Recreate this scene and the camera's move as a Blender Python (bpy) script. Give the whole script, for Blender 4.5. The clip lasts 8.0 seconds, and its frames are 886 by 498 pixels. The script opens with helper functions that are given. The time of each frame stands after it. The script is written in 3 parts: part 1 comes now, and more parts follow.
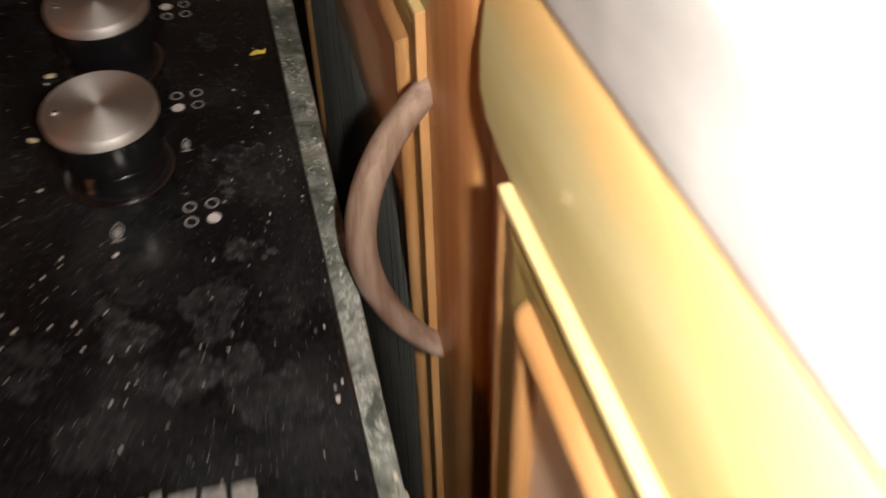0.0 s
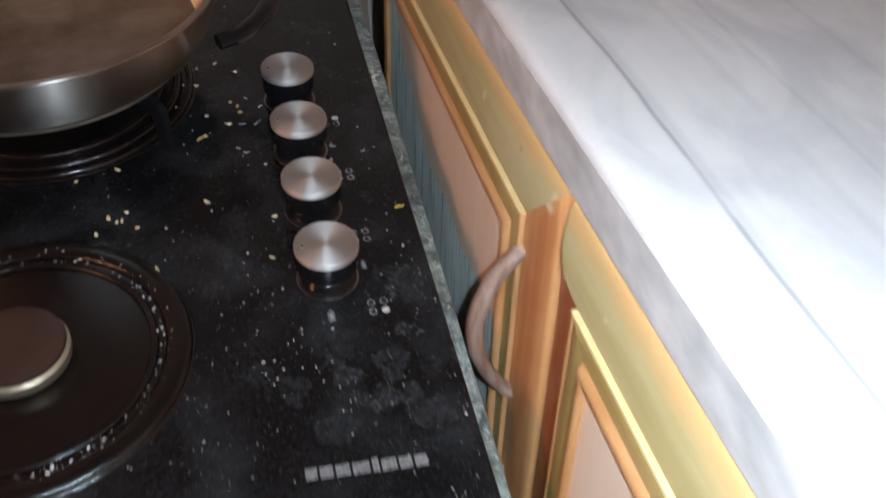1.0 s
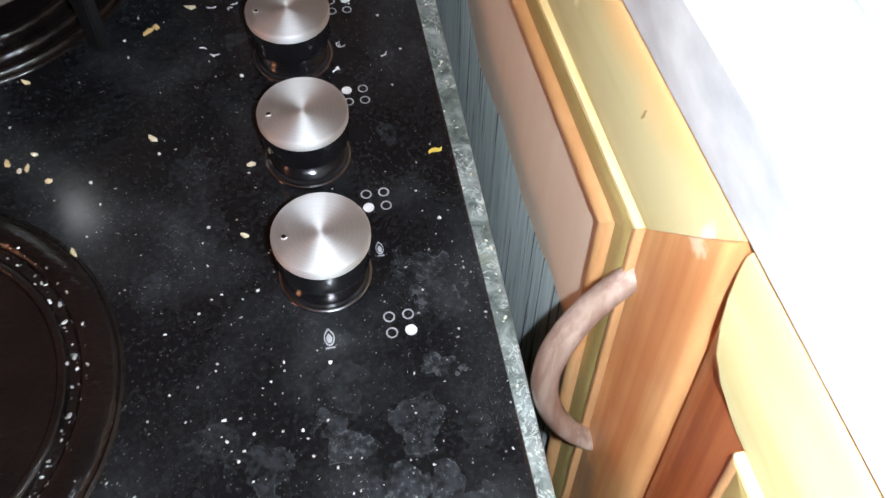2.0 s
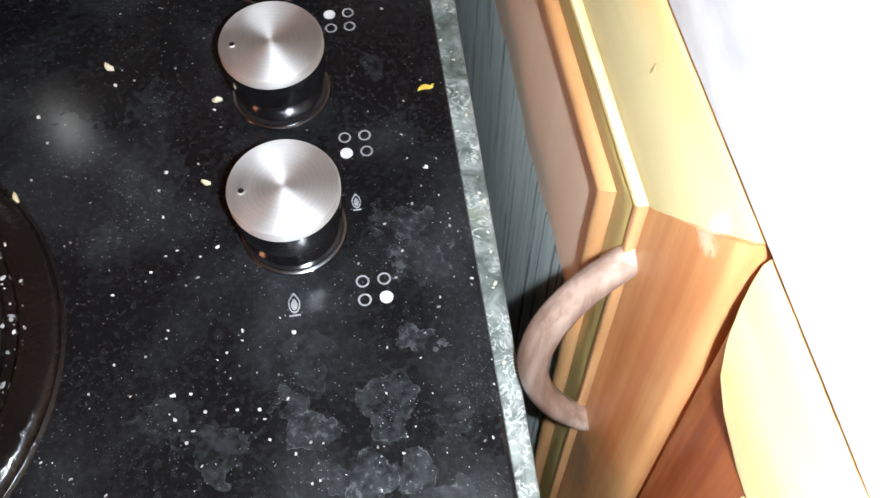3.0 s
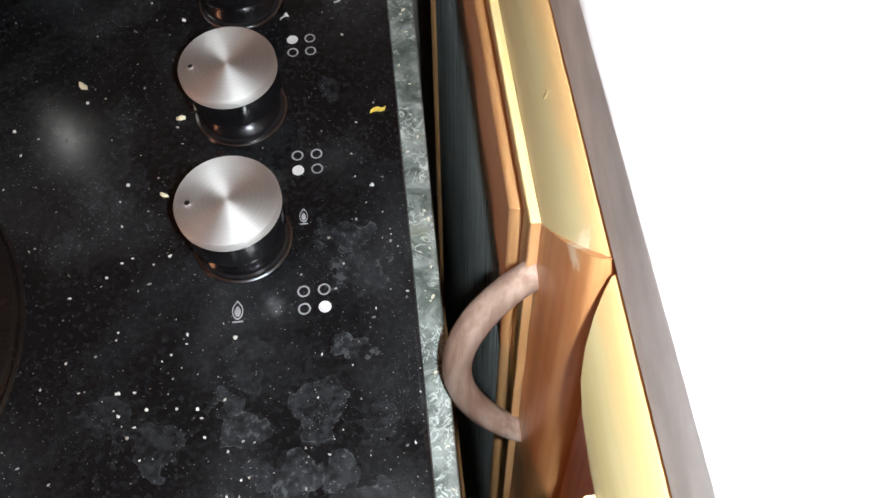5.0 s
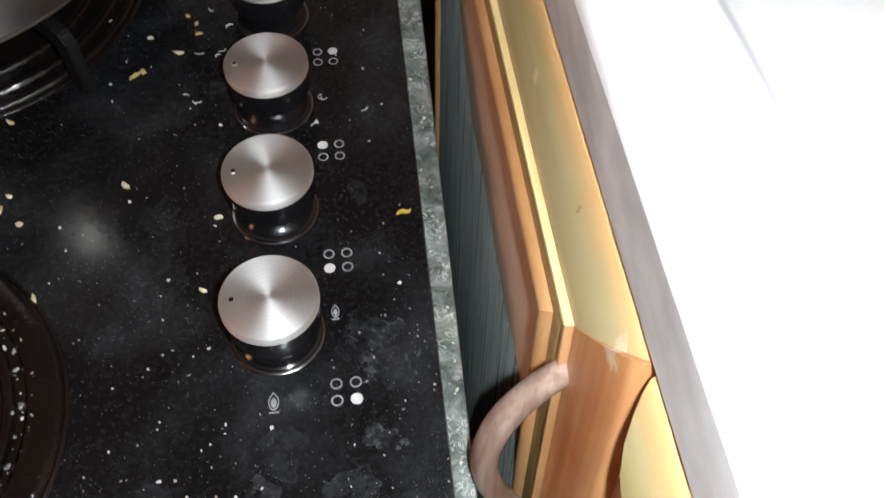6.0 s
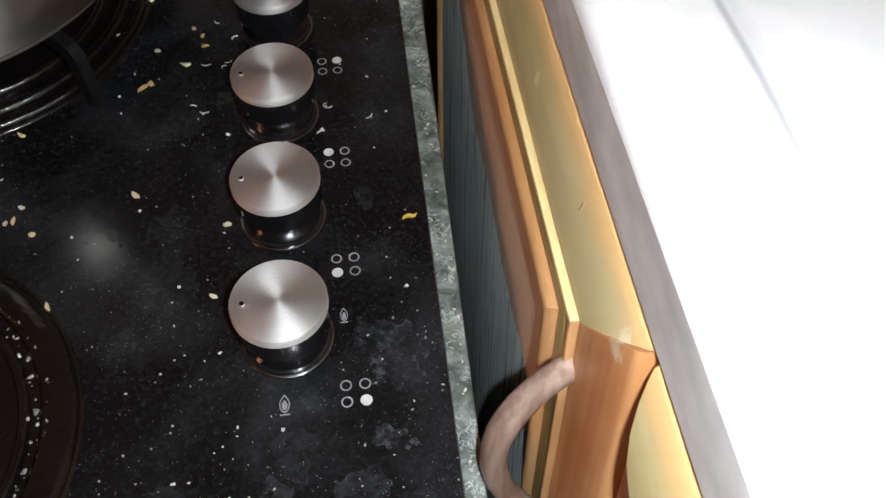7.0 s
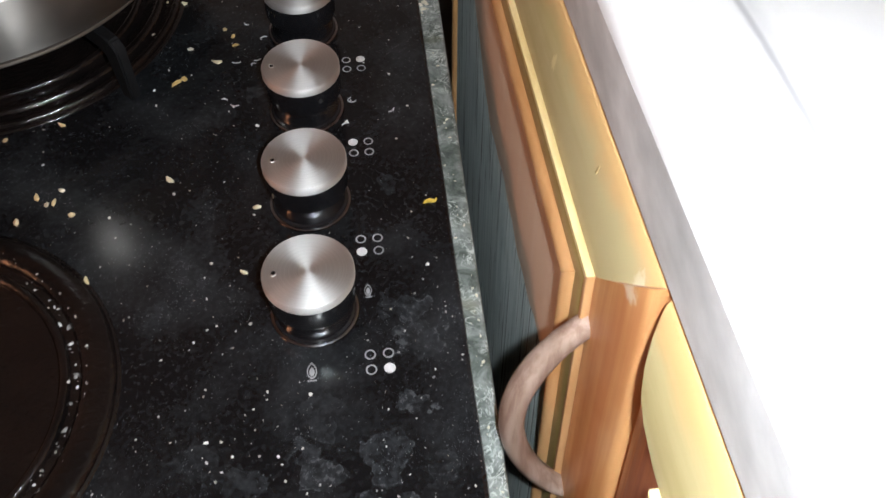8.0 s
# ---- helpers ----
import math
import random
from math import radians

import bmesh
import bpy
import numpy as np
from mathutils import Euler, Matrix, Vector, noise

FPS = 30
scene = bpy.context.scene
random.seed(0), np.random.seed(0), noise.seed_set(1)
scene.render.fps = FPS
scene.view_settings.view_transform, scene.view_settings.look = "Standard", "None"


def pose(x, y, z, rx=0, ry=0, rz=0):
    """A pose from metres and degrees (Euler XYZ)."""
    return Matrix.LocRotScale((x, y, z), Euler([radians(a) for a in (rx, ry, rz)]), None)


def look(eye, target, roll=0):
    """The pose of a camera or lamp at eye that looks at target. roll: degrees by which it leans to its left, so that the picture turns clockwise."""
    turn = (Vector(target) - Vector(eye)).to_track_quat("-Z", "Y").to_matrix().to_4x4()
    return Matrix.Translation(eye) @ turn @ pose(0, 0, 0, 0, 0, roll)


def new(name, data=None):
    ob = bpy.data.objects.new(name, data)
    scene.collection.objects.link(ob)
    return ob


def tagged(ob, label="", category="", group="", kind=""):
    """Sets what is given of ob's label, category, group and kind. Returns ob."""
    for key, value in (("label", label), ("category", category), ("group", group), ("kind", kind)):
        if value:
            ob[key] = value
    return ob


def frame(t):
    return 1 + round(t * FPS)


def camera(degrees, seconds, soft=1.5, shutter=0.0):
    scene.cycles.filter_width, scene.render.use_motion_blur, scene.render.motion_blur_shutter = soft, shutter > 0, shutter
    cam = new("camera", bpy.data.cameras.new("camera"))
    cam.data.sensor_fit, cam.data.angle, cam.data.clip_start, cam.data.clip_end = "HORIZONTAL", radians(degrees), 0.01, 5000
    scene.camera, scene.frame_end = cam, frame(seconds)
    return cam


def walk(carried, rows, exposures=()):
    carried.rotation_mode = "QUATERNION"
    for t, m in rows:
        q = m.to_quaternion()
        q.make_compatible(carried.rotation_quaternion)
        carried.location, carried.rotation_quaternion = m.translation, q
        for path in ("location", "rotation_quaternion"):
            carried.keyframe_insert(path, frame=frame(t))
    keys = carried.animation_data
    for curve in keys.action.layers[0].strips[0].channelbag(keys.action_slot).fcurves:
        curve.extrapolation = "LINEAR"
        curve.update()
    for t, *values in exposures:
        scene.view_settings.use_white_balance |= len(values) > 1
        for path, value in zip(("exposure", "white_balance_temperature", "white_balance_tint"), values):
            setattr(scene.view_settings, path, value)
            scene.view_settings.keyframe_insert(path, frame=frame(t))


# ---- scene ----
# Origin: top of the hob glass, beside the knob that stands nearest the front; x to the cabinets, y to the back wall.
cam = camera(52.2, 8.0, shutter=0.5)
PATH = [
    (0, (0.0578, -0.2332, 0.2095), (0.392, 0.961, -1.23), 0.75),
    (0.5, (0.0313, -0.332, 0.276), (0.291, 0.984, -1.07), 1.28),
    (0.6, (0.0113, -0.3363, 0.2778), (0.343, 0.992, -1.04), 3.24),
    (0.8, (-0.0125, -0.3735, 0.3482), (0.363, 0.928, -0.984), 3.89),
    (1, (-0.028, -0.348, 0.37), (0.39, 1.014, -1.034), 4.5),
    (1.5, (-0.005, -0.243, 0.324), (0.313, 0.961, -1.241), 3.6),
    (2.8, (0.025, -0.151, 0.272), (0.268, 0.768, -1.488), 5.2),
    (3, (0.035, -0.147, 0.267), (0.208, 0.739, -1.517), 2.6),
    (3.5, (0.063, -0.14, 0.268), (0.054, 0.747, -1.524), -8.2),
    (4, (0.094, -0.138, 0.269), (0.006, 0.744, -1.524), -13.4),
    (5.3, (0.059, -0.167, 0.283), (0.202, 0.81, -1.456), 2.0),
    (5.5, (0.056, -0.168, 0.286), (0.208, 0.836, -1.437), 2.3),
    (6, (0.048, -0.165, 0.3), (0.217, 0.928, -1.366), 2.5),
    (6.5, (0.047, -0.167, 0.302), (0.205, 0.948, -1.35), 1.7),
    (7, (0.047, -0.171, 0.302), (0.207, 0.947, -1.349), 1.0),
    (7.5, (0.044, -0.177, 0.303), (0.188, 0.965, -1.332), 0.3),
    (8, (0.037, -0.2, 0.303), (0.196, 0.989, -1.298), 1.0),
]
# The hob leans a little to the front, the cabinet run a little to the back.
HOB = pose(0, 0, 0, 3.7)
EXPOSURE = [(0, 0.38, 8500, 20), (0.5, 0.80, 6900, 13), (1.0, 2.0, 5850, 6), (1.5, 1.95, 5950, 10), (3.0, 1.85, 6250, 10), (3.5, 1.8, 6250, 10), (4.0, 1.42, 6600, 10), (5.5, 1.57, 6500, 10), (7.0, 1.30, 6550, 10), (7.5, 1.62, 6500, 10), (8.0, 1.67, 6450, 10)]
walk(cam, [(t, HOB @ look(eye, target, roll)) for t, eye, target, roll in PATH], EXPOSURE)

# ---- light: a dim room, and the small white lamp that the filmer carries beside the lens ----
world = bpy.data.worlds.new("room_air")
scene.world = world
world.use_nodes = True
world.node_tree.nodes["Background"].inputs[0].default_value = (0.9, 0.72, 0.58, 1)
world.node_tree.nodes["Background"].inputs[1].default_value = 0.015
LED = 3800.0
# Unseen orange area light, added on the left to fill the shaded wood.
fill_light = new("warm_fill", bpy.data.lights.new("warm_fill", "AREA"))
fill_light.data.shape, fill_light.data.size, fill_light.data.energy = "DISK", 0.3, 2.0
fill_light.data.color = (1.0, 0.43, 0.22)
fill_light.matrix_world = look((-1.45, -0.45, 0.80), (0.1, 0.0, 0.05))


# ---- materials ----
def mat(name, low, high, rough=0.5, metal=0.0, scale=(40, 40, 40), bump=0.1, detail=6.0, fine=0.0, contrast=0.25, spec=0.5):
    """A surface that wanders between two colours with stretched noise, with a finer noise for roughness and relief."""
    m = bpy.data.materials.new(name)
    m.use_nodes = True
    n, l = m.node_tree.nodes, m.node_tree.links
    p = n["Principled BSDF"]
    p.inputs["Metallic"].default_value = metal
    p.inputs["Specular IOR Level"].default_value = spec
    co = n.new("ShaderNodeTexCoord")
    mp = n.new("ShaderNodeMapping")
    mp.inputs["Scale"].default_value = scale
    no = n.new("ShaderNodeTexNoise")
    no.inputs["Scale"].default_value, no.inputs["Detail"].default_value = 1.0, detail
    l.new(co.outputs["Object"], mp.inputs["Vector"])
    l.new(mp.outputs[0], no.inputs["Vector"])
    ramp = n.new("ShaderNodeValToRGB")
    ramp.color_ramp.elements[0].position, ramp.color_ramp.elements[1].position = 0.5 - contrast, 0.5 + contrast
    ramp.color_ramp.elements[0].color, ramp.color_ramp.elements[1].color = (*low, 1), (*high, 1)
    l.new(no.outputs["Fac"], ramp.inputs[0])
    l.new(ramp.outputs[0], p.inputs["Base Color"])
    f = n.new("ShaderNodeTexNoise")
    f.inputs["Scale"].default_value, f.inputs["Detail"].default_value = fine or 300.0, 4.0
    l.new(co.outputs["Object"], f.inputs["Vector"])
    rr = n.new("ShaderNodeMapRange")
    rr.inputs[3].default_value, rr.inputs[4].default_value = max(0.02, rough - 0.1), min(1, rough + 0.1)
    l.new(f.outputs["Fac"], rr.inputs[0])
    l.new(rr.outputs[0], p.inputs["Roughness"])
    b = n.new("ShaderNodeBump")
    b.inputs["Strength"].default_value, b.inputs["Distance"].default_value = bump, 0.0006
    l.new(f.outputs["Fac"], b.inputs["Height"])
    l.new(b.outputs[0], p.inputs["Normal"])
    return m


class Nodes:
    """Short hand for wiring a material's nodes."""

    def __init__(self, name):
        self.m = bpy.data.materials.new(name)
        self.m.use_nodes = True
        self.t = self.m.node_tree
        self.p = self.t.nodes["Principled BSDF"]
        self.co = self.t.nodes.new("ShaderNodeTexCoord").outputs["Object"]

    def link(self, a, b):
        self.t.links.new(a, b)

    def move(self, scale, at=(0, 0, 0), turn=(0, 0, 0)):
        n = self.t.nodes.new("ShaderNodeMapping")
        n.inputs["Scale"].default_value, n.inputs["Location"].default_value, n.inputs["Rotation"].default_value = scale, at, turn
        self.link(self.co, n.inputs[0])
        return n.outputs[0]

    def noise(self, vec, scale=1.0, detail=5.0, distort=0.0, rough=0.55):
        n = self.t.nodes.new("ShaderNodeTexNoise")
        n.inputs["Scale"].default_value, n.inputs["Detail"].default_value = scale, detail
        n.inputs["Distortion"].default_value, n.inputs["Roughness"].default_value = distort, rough
        self.link(vec, n.inputs["Vector"])
        return n.outputs["Fac"]

    def voronoi(self, vec, scale, feature="F1", out="Distance"):
        n = self.t.nodes.new("ShaderNodeTexVoronoi")
        n.feature = feature
        n.inputs["Scale"].default_value = scale
        self.link(vec, n.inputs["Vector"])
        return n.outputs[out]

    def span(self, v, a, b, c=0.0, d=1.0, smooth=True):
        n = self.t.nodes.new("ShaderNodeMapRange")
        n.interpolation_type = "SMOOTHSTEP" if smooth else "LINEAR"
        for k, x in zip((1, 2, 3, 4), (a, b, c, d)):
            n.inputs[k].default_value = x
        self.link(v, n.inputs[0])
        return n.outputs[0]

    def math(self, op, a, b):
        n = self.t.nodes.new("ShaderNodeMath")
        n.operation = op
        for k, x in enumerate((a, b)):
            if isinstance(x, (int, float)):
                n.inputs[k].default_value = x
            else:
                self.link(x, n.inputs[k])
        return n.outputs[0]

    def axis(self, name):
        n = self.t.nodes.new("ShaderNodeSeparateXYZ")
        self.link(self.co, n.inputs[0])
        return n.outputs[name]

    def mix(self, f, a, b):
        n = self.t.nodes.new("ShaderNodeMix")
        n.data_type = "RGBA"
        self.link(f, n.inputs[0])
        for k, x in ((6, a), (7, b)):
            if isinstance(x, tuple):
                n.inputs[k].default_value = (*x, 1)
            else:
                self.link(x, n.inputs[k])
        return n.outputs[2]

    def set(self, key, v):
        if isinstance(v, tuple):
            self.p.inputs[key].default_value = (*v, 1)
        elif isinstance(v, (int, float)):
            self.p.inputs[key].default_value = v
        else:
            self.link(v, self.p.inputs[key])

    def bump(self, v, strength, dist=0.0005):
        n = self.t.nodes.new("ShaderNodeBump")
        n.inputs["Strength"].default_value, n.inputs["Distance"].default_value = strength, dist
        self.link(v, n.inputs["Height"])
        self.link(n.outputs[0], self.p.inputs["Normal"])


def wood(name, dark, light, scale, stain=(0.30, 0.16, 0.06), amount=0.5, rough=0.32, rim=None, patches=None):
    n = Nodes(name)
    grain = n.noise(n.move(scale), 1.0, 4.0, 0.3)
    cloud = n.noise(n.co, 15.0, 2.0)
    c = n.mix(n.span(grain, 0.34, 0.66), dark, light)
    c = n.mix(n.math("MULTIPLY", n.span(cloud, 0.5, 0.75), amount), c, stain)
    if rim:
        edge = n.math("ADD", n.axis("Z"), n.math("MULTIPLY", n.math("SUBTRACT", n.noise(n.move((20, 40, 60)), 1.0, 3.0), 0.5), 0.014))
        c = n.mix(n.span(edge, -0.013, -0.002), c, rim)
    # Local tone patches: centre, size, colour, strength and squeeze along z.
    for spot, size, tone, strength, squeeze in patches or ():
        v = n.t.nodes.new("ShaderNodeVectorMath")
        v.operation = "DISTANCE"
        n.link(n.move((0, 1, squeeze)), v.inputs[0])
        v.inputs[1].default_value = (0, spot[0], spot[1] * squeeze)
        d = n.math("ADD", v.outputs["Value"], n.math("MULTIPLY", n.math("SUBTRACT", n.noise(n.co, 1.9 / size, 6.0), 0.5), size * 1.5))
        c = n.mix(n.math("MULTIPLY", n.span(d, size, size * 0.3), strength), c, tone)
    dirt = n.noise(n.move(tuple(430 if k > 40 else 60 for k in scale)), 1.0, 3.0)
    c = n.mix(n.math("MULTIPLY", n.span(dirt, 0.75, 0.80), 0.06), c, (0.16, 0.10, 0.05))
    n.set("Base Color", c)
    n.set("Roughness", n.span(n.noise(n.co, 60.0, 3.0), 0.3, 0.7, rough, rough + 0.08))
    n.bump(grain, 0.06)
    return n.m


def hob_glass():
    n = Nodes("black_hob_glass")
    flat = n.move((1, 1, 0))
    fine = n.math("MULTIPLY", n.span(n.voronoi(flat, 480.0), 0.14, 0.05), n.span(n.noise(flat, 45.0, 4.0), 0.40, 0.58))
    grit = n.math("MULTIPLY", n.span(n.noise(flat, 900.0, 3.0, 0.0, 0.7), 0.60, 0.72), n.span(n.noise(flat, 38.0, 5.0, 0.6), 0.45, 0.70, 0.15, 1.0))
    haze = n.math("ADD", n.math("MULTIPLY", n.span(n.noise(flat, 22.0, 4.0, 0.3, 0.5), 0.40, 0.80), 0.12), n.math("MULTIPLY", n.span(n.noise(flat, 420.0, 4.0, 0.0, 0.6), 0.40, 0.80), 0.08))
    scratch = n.math("MULTIPLY", n.span(n.noise(flat, 160.0, 6.0, 2.5), 0.60, 0.72), n.span(n.noise(flat, 22.0, 3.0), 0.48, 0.65))
    # dried splashes in front of the knobs: ragged rounds with a paler rim
    tint = n.t.nodes.new("ShaderNodeTexNoise")
    tint.inputs["Scale"].default_value, tint.inputs["Detail"].default_value = 110.0, 8.0
    n.link(flat, tint.inputs["Vector"])
    shift = n.t.nodes.new("ShaderNodeVectorMath")
    shift.operation = "MULTIPLY_ADD"
    n.link(tint.outputs["Color"], shift.inputs[0])
    shift.inputs[1].default_value, shift.inputs[2].default_value = (0.022, 0.022, 0), (-0.011, -0.011, 0)
    moved = n.t.nodes.new("ShaderNodeVectorMath")
    moved.operation = "ADD"
    n.link(flat, moved.inputs[0])
    n.link(shift.outputs[0], moved.inputs[1])
    splash = None
    for x, y, r, k in ((0.0482, -0.0438, 0.0062, 1.0), (0.0440, -0.0418, 0.0026, 1.2), (0.0510, -0.0035, 0.0070, 0.8), (0.0430, -0.0015, 0.0050, 0.5), (0.0468, -0.0170, 0.0042, 0.9), (0.0545, -0.0185, 0.0080, 0.4), (0.0136, -0.0698, 0.0062, 1.0), (0.0293, -0.0835, 0.0075, 0.9), (0.0420, -0.0840, 0.0072, 0.8), (0.0364, -0.0645, 0.0090, 0.6),
                       (0.0200, -0.0850, 0.0050, 0.5), (0.0135, -0.0460, 0.0085, 0.35), (0.0080, -0.0615, 0.0050, 0.7), (-0.0153, -0.0735, 0.0095, 0.5), (0.0520, -0.0980, 0.0100, 0.5), (0.0040, -0.1000, 0.0090, 0.4), (-0.035, 0.03, 0.012, 0.25), (0.0560, -0.0700, 0.0060, 0.35), (-0.014, 0.127, 0.006, 0.5), (-0.032, 0.112, 0.008, 0.35), (-0.036, 0.058, 0.008, 0.35), (0.046, 0.064, 0.006, 0.4), (0.05, 0.112, 0.006, 0.35), (-0.05, 0.005, 0.007, 0.3), (-0.03, -0.06, 0.008, 0.35)):
        v = n.t.nodes.new("ShaderNodeVectorMath")
        v.operation = "DISTANCE"
        n.link(moved.outputs[0], v.inputs[0])
        v.inputs[1].default_value = (x, y, 0)
        d = v.outputs["Value"]
        one = n.math("ADD", n.span(d, r, r * 0.8, 0.0, 0.16 * k), n.math("MULTIPLY", n.span(d, r * 1.03, r * 0.97), n.span(d, r * 0.86, r * 0.96, 0.0, 0.25 * k)))
        splash = one if splash is None else n.math("MAXIMUM", splash, one)
    splash = n.math("MULTIPLY", splash, n.span(n.noise(flat, 210.0, 6.0), 0.36, 0.62, 0.25, 1.2))
    salt = n.math("MULTIPLY", n.span(n.voronoi(flat, 1150.0), 0.16, 0.06), n.span(n.noise(flat, 60.0, 3.0, 0.8), 0.50, 0.62))
    splash = n.math("ADD", splash, n.math("MULTIPLY", salt, 0.8))
    dust = n.math("ADD", n.math("ADD", n.math("ADD", n.math("MULTIPLY", fine, 0.9), n.math("MULTIPLY", grit, 0.5)), haze), n.math("ADD", n.math("MULTIPLY", scratch, 0.10), splash))
    dust = n.math("MINIMUM", dust, 1.0)
    n.set("Base Color", n.mix(n.math("MULTIPLY", dust, 0.42), (0.0030, 0.0031, 0.0038), (0.31, 0.345, 0.38)))
    n.set("Roughness", n.span(dust, 0.0, 0.7, 0.16, 0.55, False))
    n.set("Specular IOR Level", 0.36)
    n.set("Coat Weight", n.span(n.noise(flat, 26.0, 7.0, 0.6, 0.65), 0.36, 0.72, 0.02, 0.34))
    n.set("Coat Roughness", 0.42)
    n.bump(dust, 0.08, 0.0003)
    return n.m


def turned_cap():
    n = Nodes("radially_brushed_steel")
    tan = n.t.nodes.new("ShaderNodeTangent")
    tan.direction_type, tan.axis = "RADIAL", "Z"
    n.link(tan.outputs[0], n.p.inputs["Tangent"])
    v = n.t.nodes.new("ShaderNodeVectorMath")
    v.operation = "LENGTH"
    n.link(n.move((1, 1, 0)), v.inputs[0])
    w = n.t.nodes.new("ShaderNodeCombineXYZ")
    n.link(v.outputs["Value"], w.inputs[0])
    ring = n.noise(w.outputs[0], 2600.0, 4.0)
    n.set("Metallic", 1.0)
    n.set("Base Color", n.mix(n.span(ring, 0.3, 0.7), (0.62, 0.61, 0.60), (0.76, 0.75, 0.74)))
    n.set("Anisotropic", 0.60)
    n.set("Anisotropic Rotation", 0.25)
    n.set("Roughness", n.span(n.noise(n.co, 140.0, 5.0), 0.3, 0.75, 0.58, 0.70))
    n.bump(ring, 0.04, 0.0002)
    return n.m


def marble_stone():
    n = Nodes("white_marble")
    warp = n.math("MULTIPLY", n.math("SUBTRACT", n.noise(n.move((5, 3, 5)), 1.0, 2.0), 0.5), 0.010)
    fray = n.math("MULTIPLY", n.math("SUBTRACT", n.noise(n.move((40, 14, 40)), 1.0, 5.0), 0.5), 0.004)
    across = n.math("ADD", n.math("ADD", n.axis("X"), n.math("MULTIPLY", n.axis("Y"), -0.015)), n.math("ADD", warp, fray))
    band = n.t.nodes.new("ShaderNodeTexNoise")
    band.noise_dimensions = "1D"
    band.inputs["Scale"].default_value, band.inputs["Detail"].default_value, band.inputs["Roughness"].default_value = 16.0, 3.0, 0.5
    n.link(across, band.inputs["W"])
    c = n.mix(n.span(band.outputs["Fac"], 0.34, 0.66), (0.77, 0.77, 0.78), (0.85, 0.845, 0.84))
    cloud = n.noise(n.move((15, 8, 15)), 1.0, 7.0, 1.2)
    c = n.mix(n.math("MULTIPLY", n.span(cloud, 0.42, 0.72), 0.60), c, (0.58, 0.58, 0.61))
    for at, half, strength in ((0.0325, 0.0018, 0.62), (0.0345, 0.0060, 0.22), (0.0790, 0.0050, 0.12), (0.1020, 0.0030, 0.15), (0.1520, 0.0040, 0.12)):
        vein = n.math("ABSOLUTE", n.math("SUBTRACT", across, at), 0)
        c = n.mix(n.math("MULTIPLY", n.span(vein, half, half * 0.1, 0.0, strength), n.span(n.noise(n.move((30, 10, 30), at=(at * 90, 0, 0))), 0.22, 0.46)), c, (0.33, 0.33, 0.36))
    spot = n.noise(n.move((90, 260, 90)), 1.0, 2.0)
    c = n.mix(n.math("MULTIPLY", n.span(spot, 0.76, 0.82), 0.35), c, (0.42, 0.38, 0.34))
    n.set("Base Color", c)
    n.set("Roughness", n.span(n.noise(n.co, 60.0), 0.3, 0.7, 0.28, 0.45))
    n.bump(n.noise(n.co, 500.0), 0.04)
    return n.m


def laminate():
    n = Nodes("green_grey_stone_laminate")
    a = n.noise(n.co, 85.0, 9.0, 0.5, 0.68)
    thread = n.math("ABSOLUTE", n.math("SUBTRACT", n.noise(n.co, 150.0, 7.0, 1.6, 0.6), 0.5), 0)
    vein = n.math("MULTIPLY", n.span(thread, 0.035, 0.004), n.span(n.noise(n.co, 70.0, 3.0), 0.40, 0.58))
    c = n.mix(n.span(a, 0.34, 0.70), (0.045, 0.060, 0.050), (0.32, 0.35, 0.33))
    c = n.mix(n.math("MULTIPLY", vein, 0.8), c, (0.66, 0.69, 0.66))
    c = n.mix(n.math("MULTIPLY", n.span(n.noise(n.co, 40.0, 5.0), 0.58, 0.7), 0.5), c, (0.13, 0.13, 0.06))
    n.set("Base Color", c)
    n.set("Roughness", 0.42)
    n.bump(a, 0.2)
    return n.m


def veneer():
    n = Nodes("blue_grey_grained_veneer")
    g = n.noise(n.move((240, 240, 9)), 1.0, 6.0, 0.3, 0.6)
    line = n.noise(n.move((380, 380, 11)), 1.0, 4.0)
    c = n.mix(n.span(g, 0.36, 0.64), (0.55, 0.64, 0.63), (0.74, 0.81, 0.80))
    c = n.mix(n.math("MULTIPLY", n.span(line, 0.58, 0.64), 0.9), c, (0.035, 0.045, 0.05))
    n.set("Base Color", c)
    n.set("Roughness", 0.55)
    n.bump(line, 0.15)
    return n.m


def scatter_colours(name, stops, island=True, rough=0.6):
    """Each loose piece takes its own colour from a row of stops."""
    n = Nodes(name)
    src = n.t.nodes.new("ShaderNodeNewGeometry").outputs["Random Per Island"] if island else n.t.nodes.new("ShaderNodeObjectInfo").outputs["Random"]
    r = n.t.nodes.new("ShaderNodeValToRGB")
    for k, c in enumerate(stops):
        e = r.color_ramp.elements[k] if k < 2 else r.color_ramp.elements.new(k / (len(stops) - 1))
        e.position, e.color = k / (len(stops) - 1), (*c, 1)
    n.link(src, r.inputs[0])
    n.set("Base Color", n.mix(n.math("MULTIPLY", n.span(n.noise(n.co, 700.0), 0.45, 0.7), 0.22), r.outputs[0], (0.30, 0.22, 0.12)))
    n.set("Roughness", rough)
    return n.m


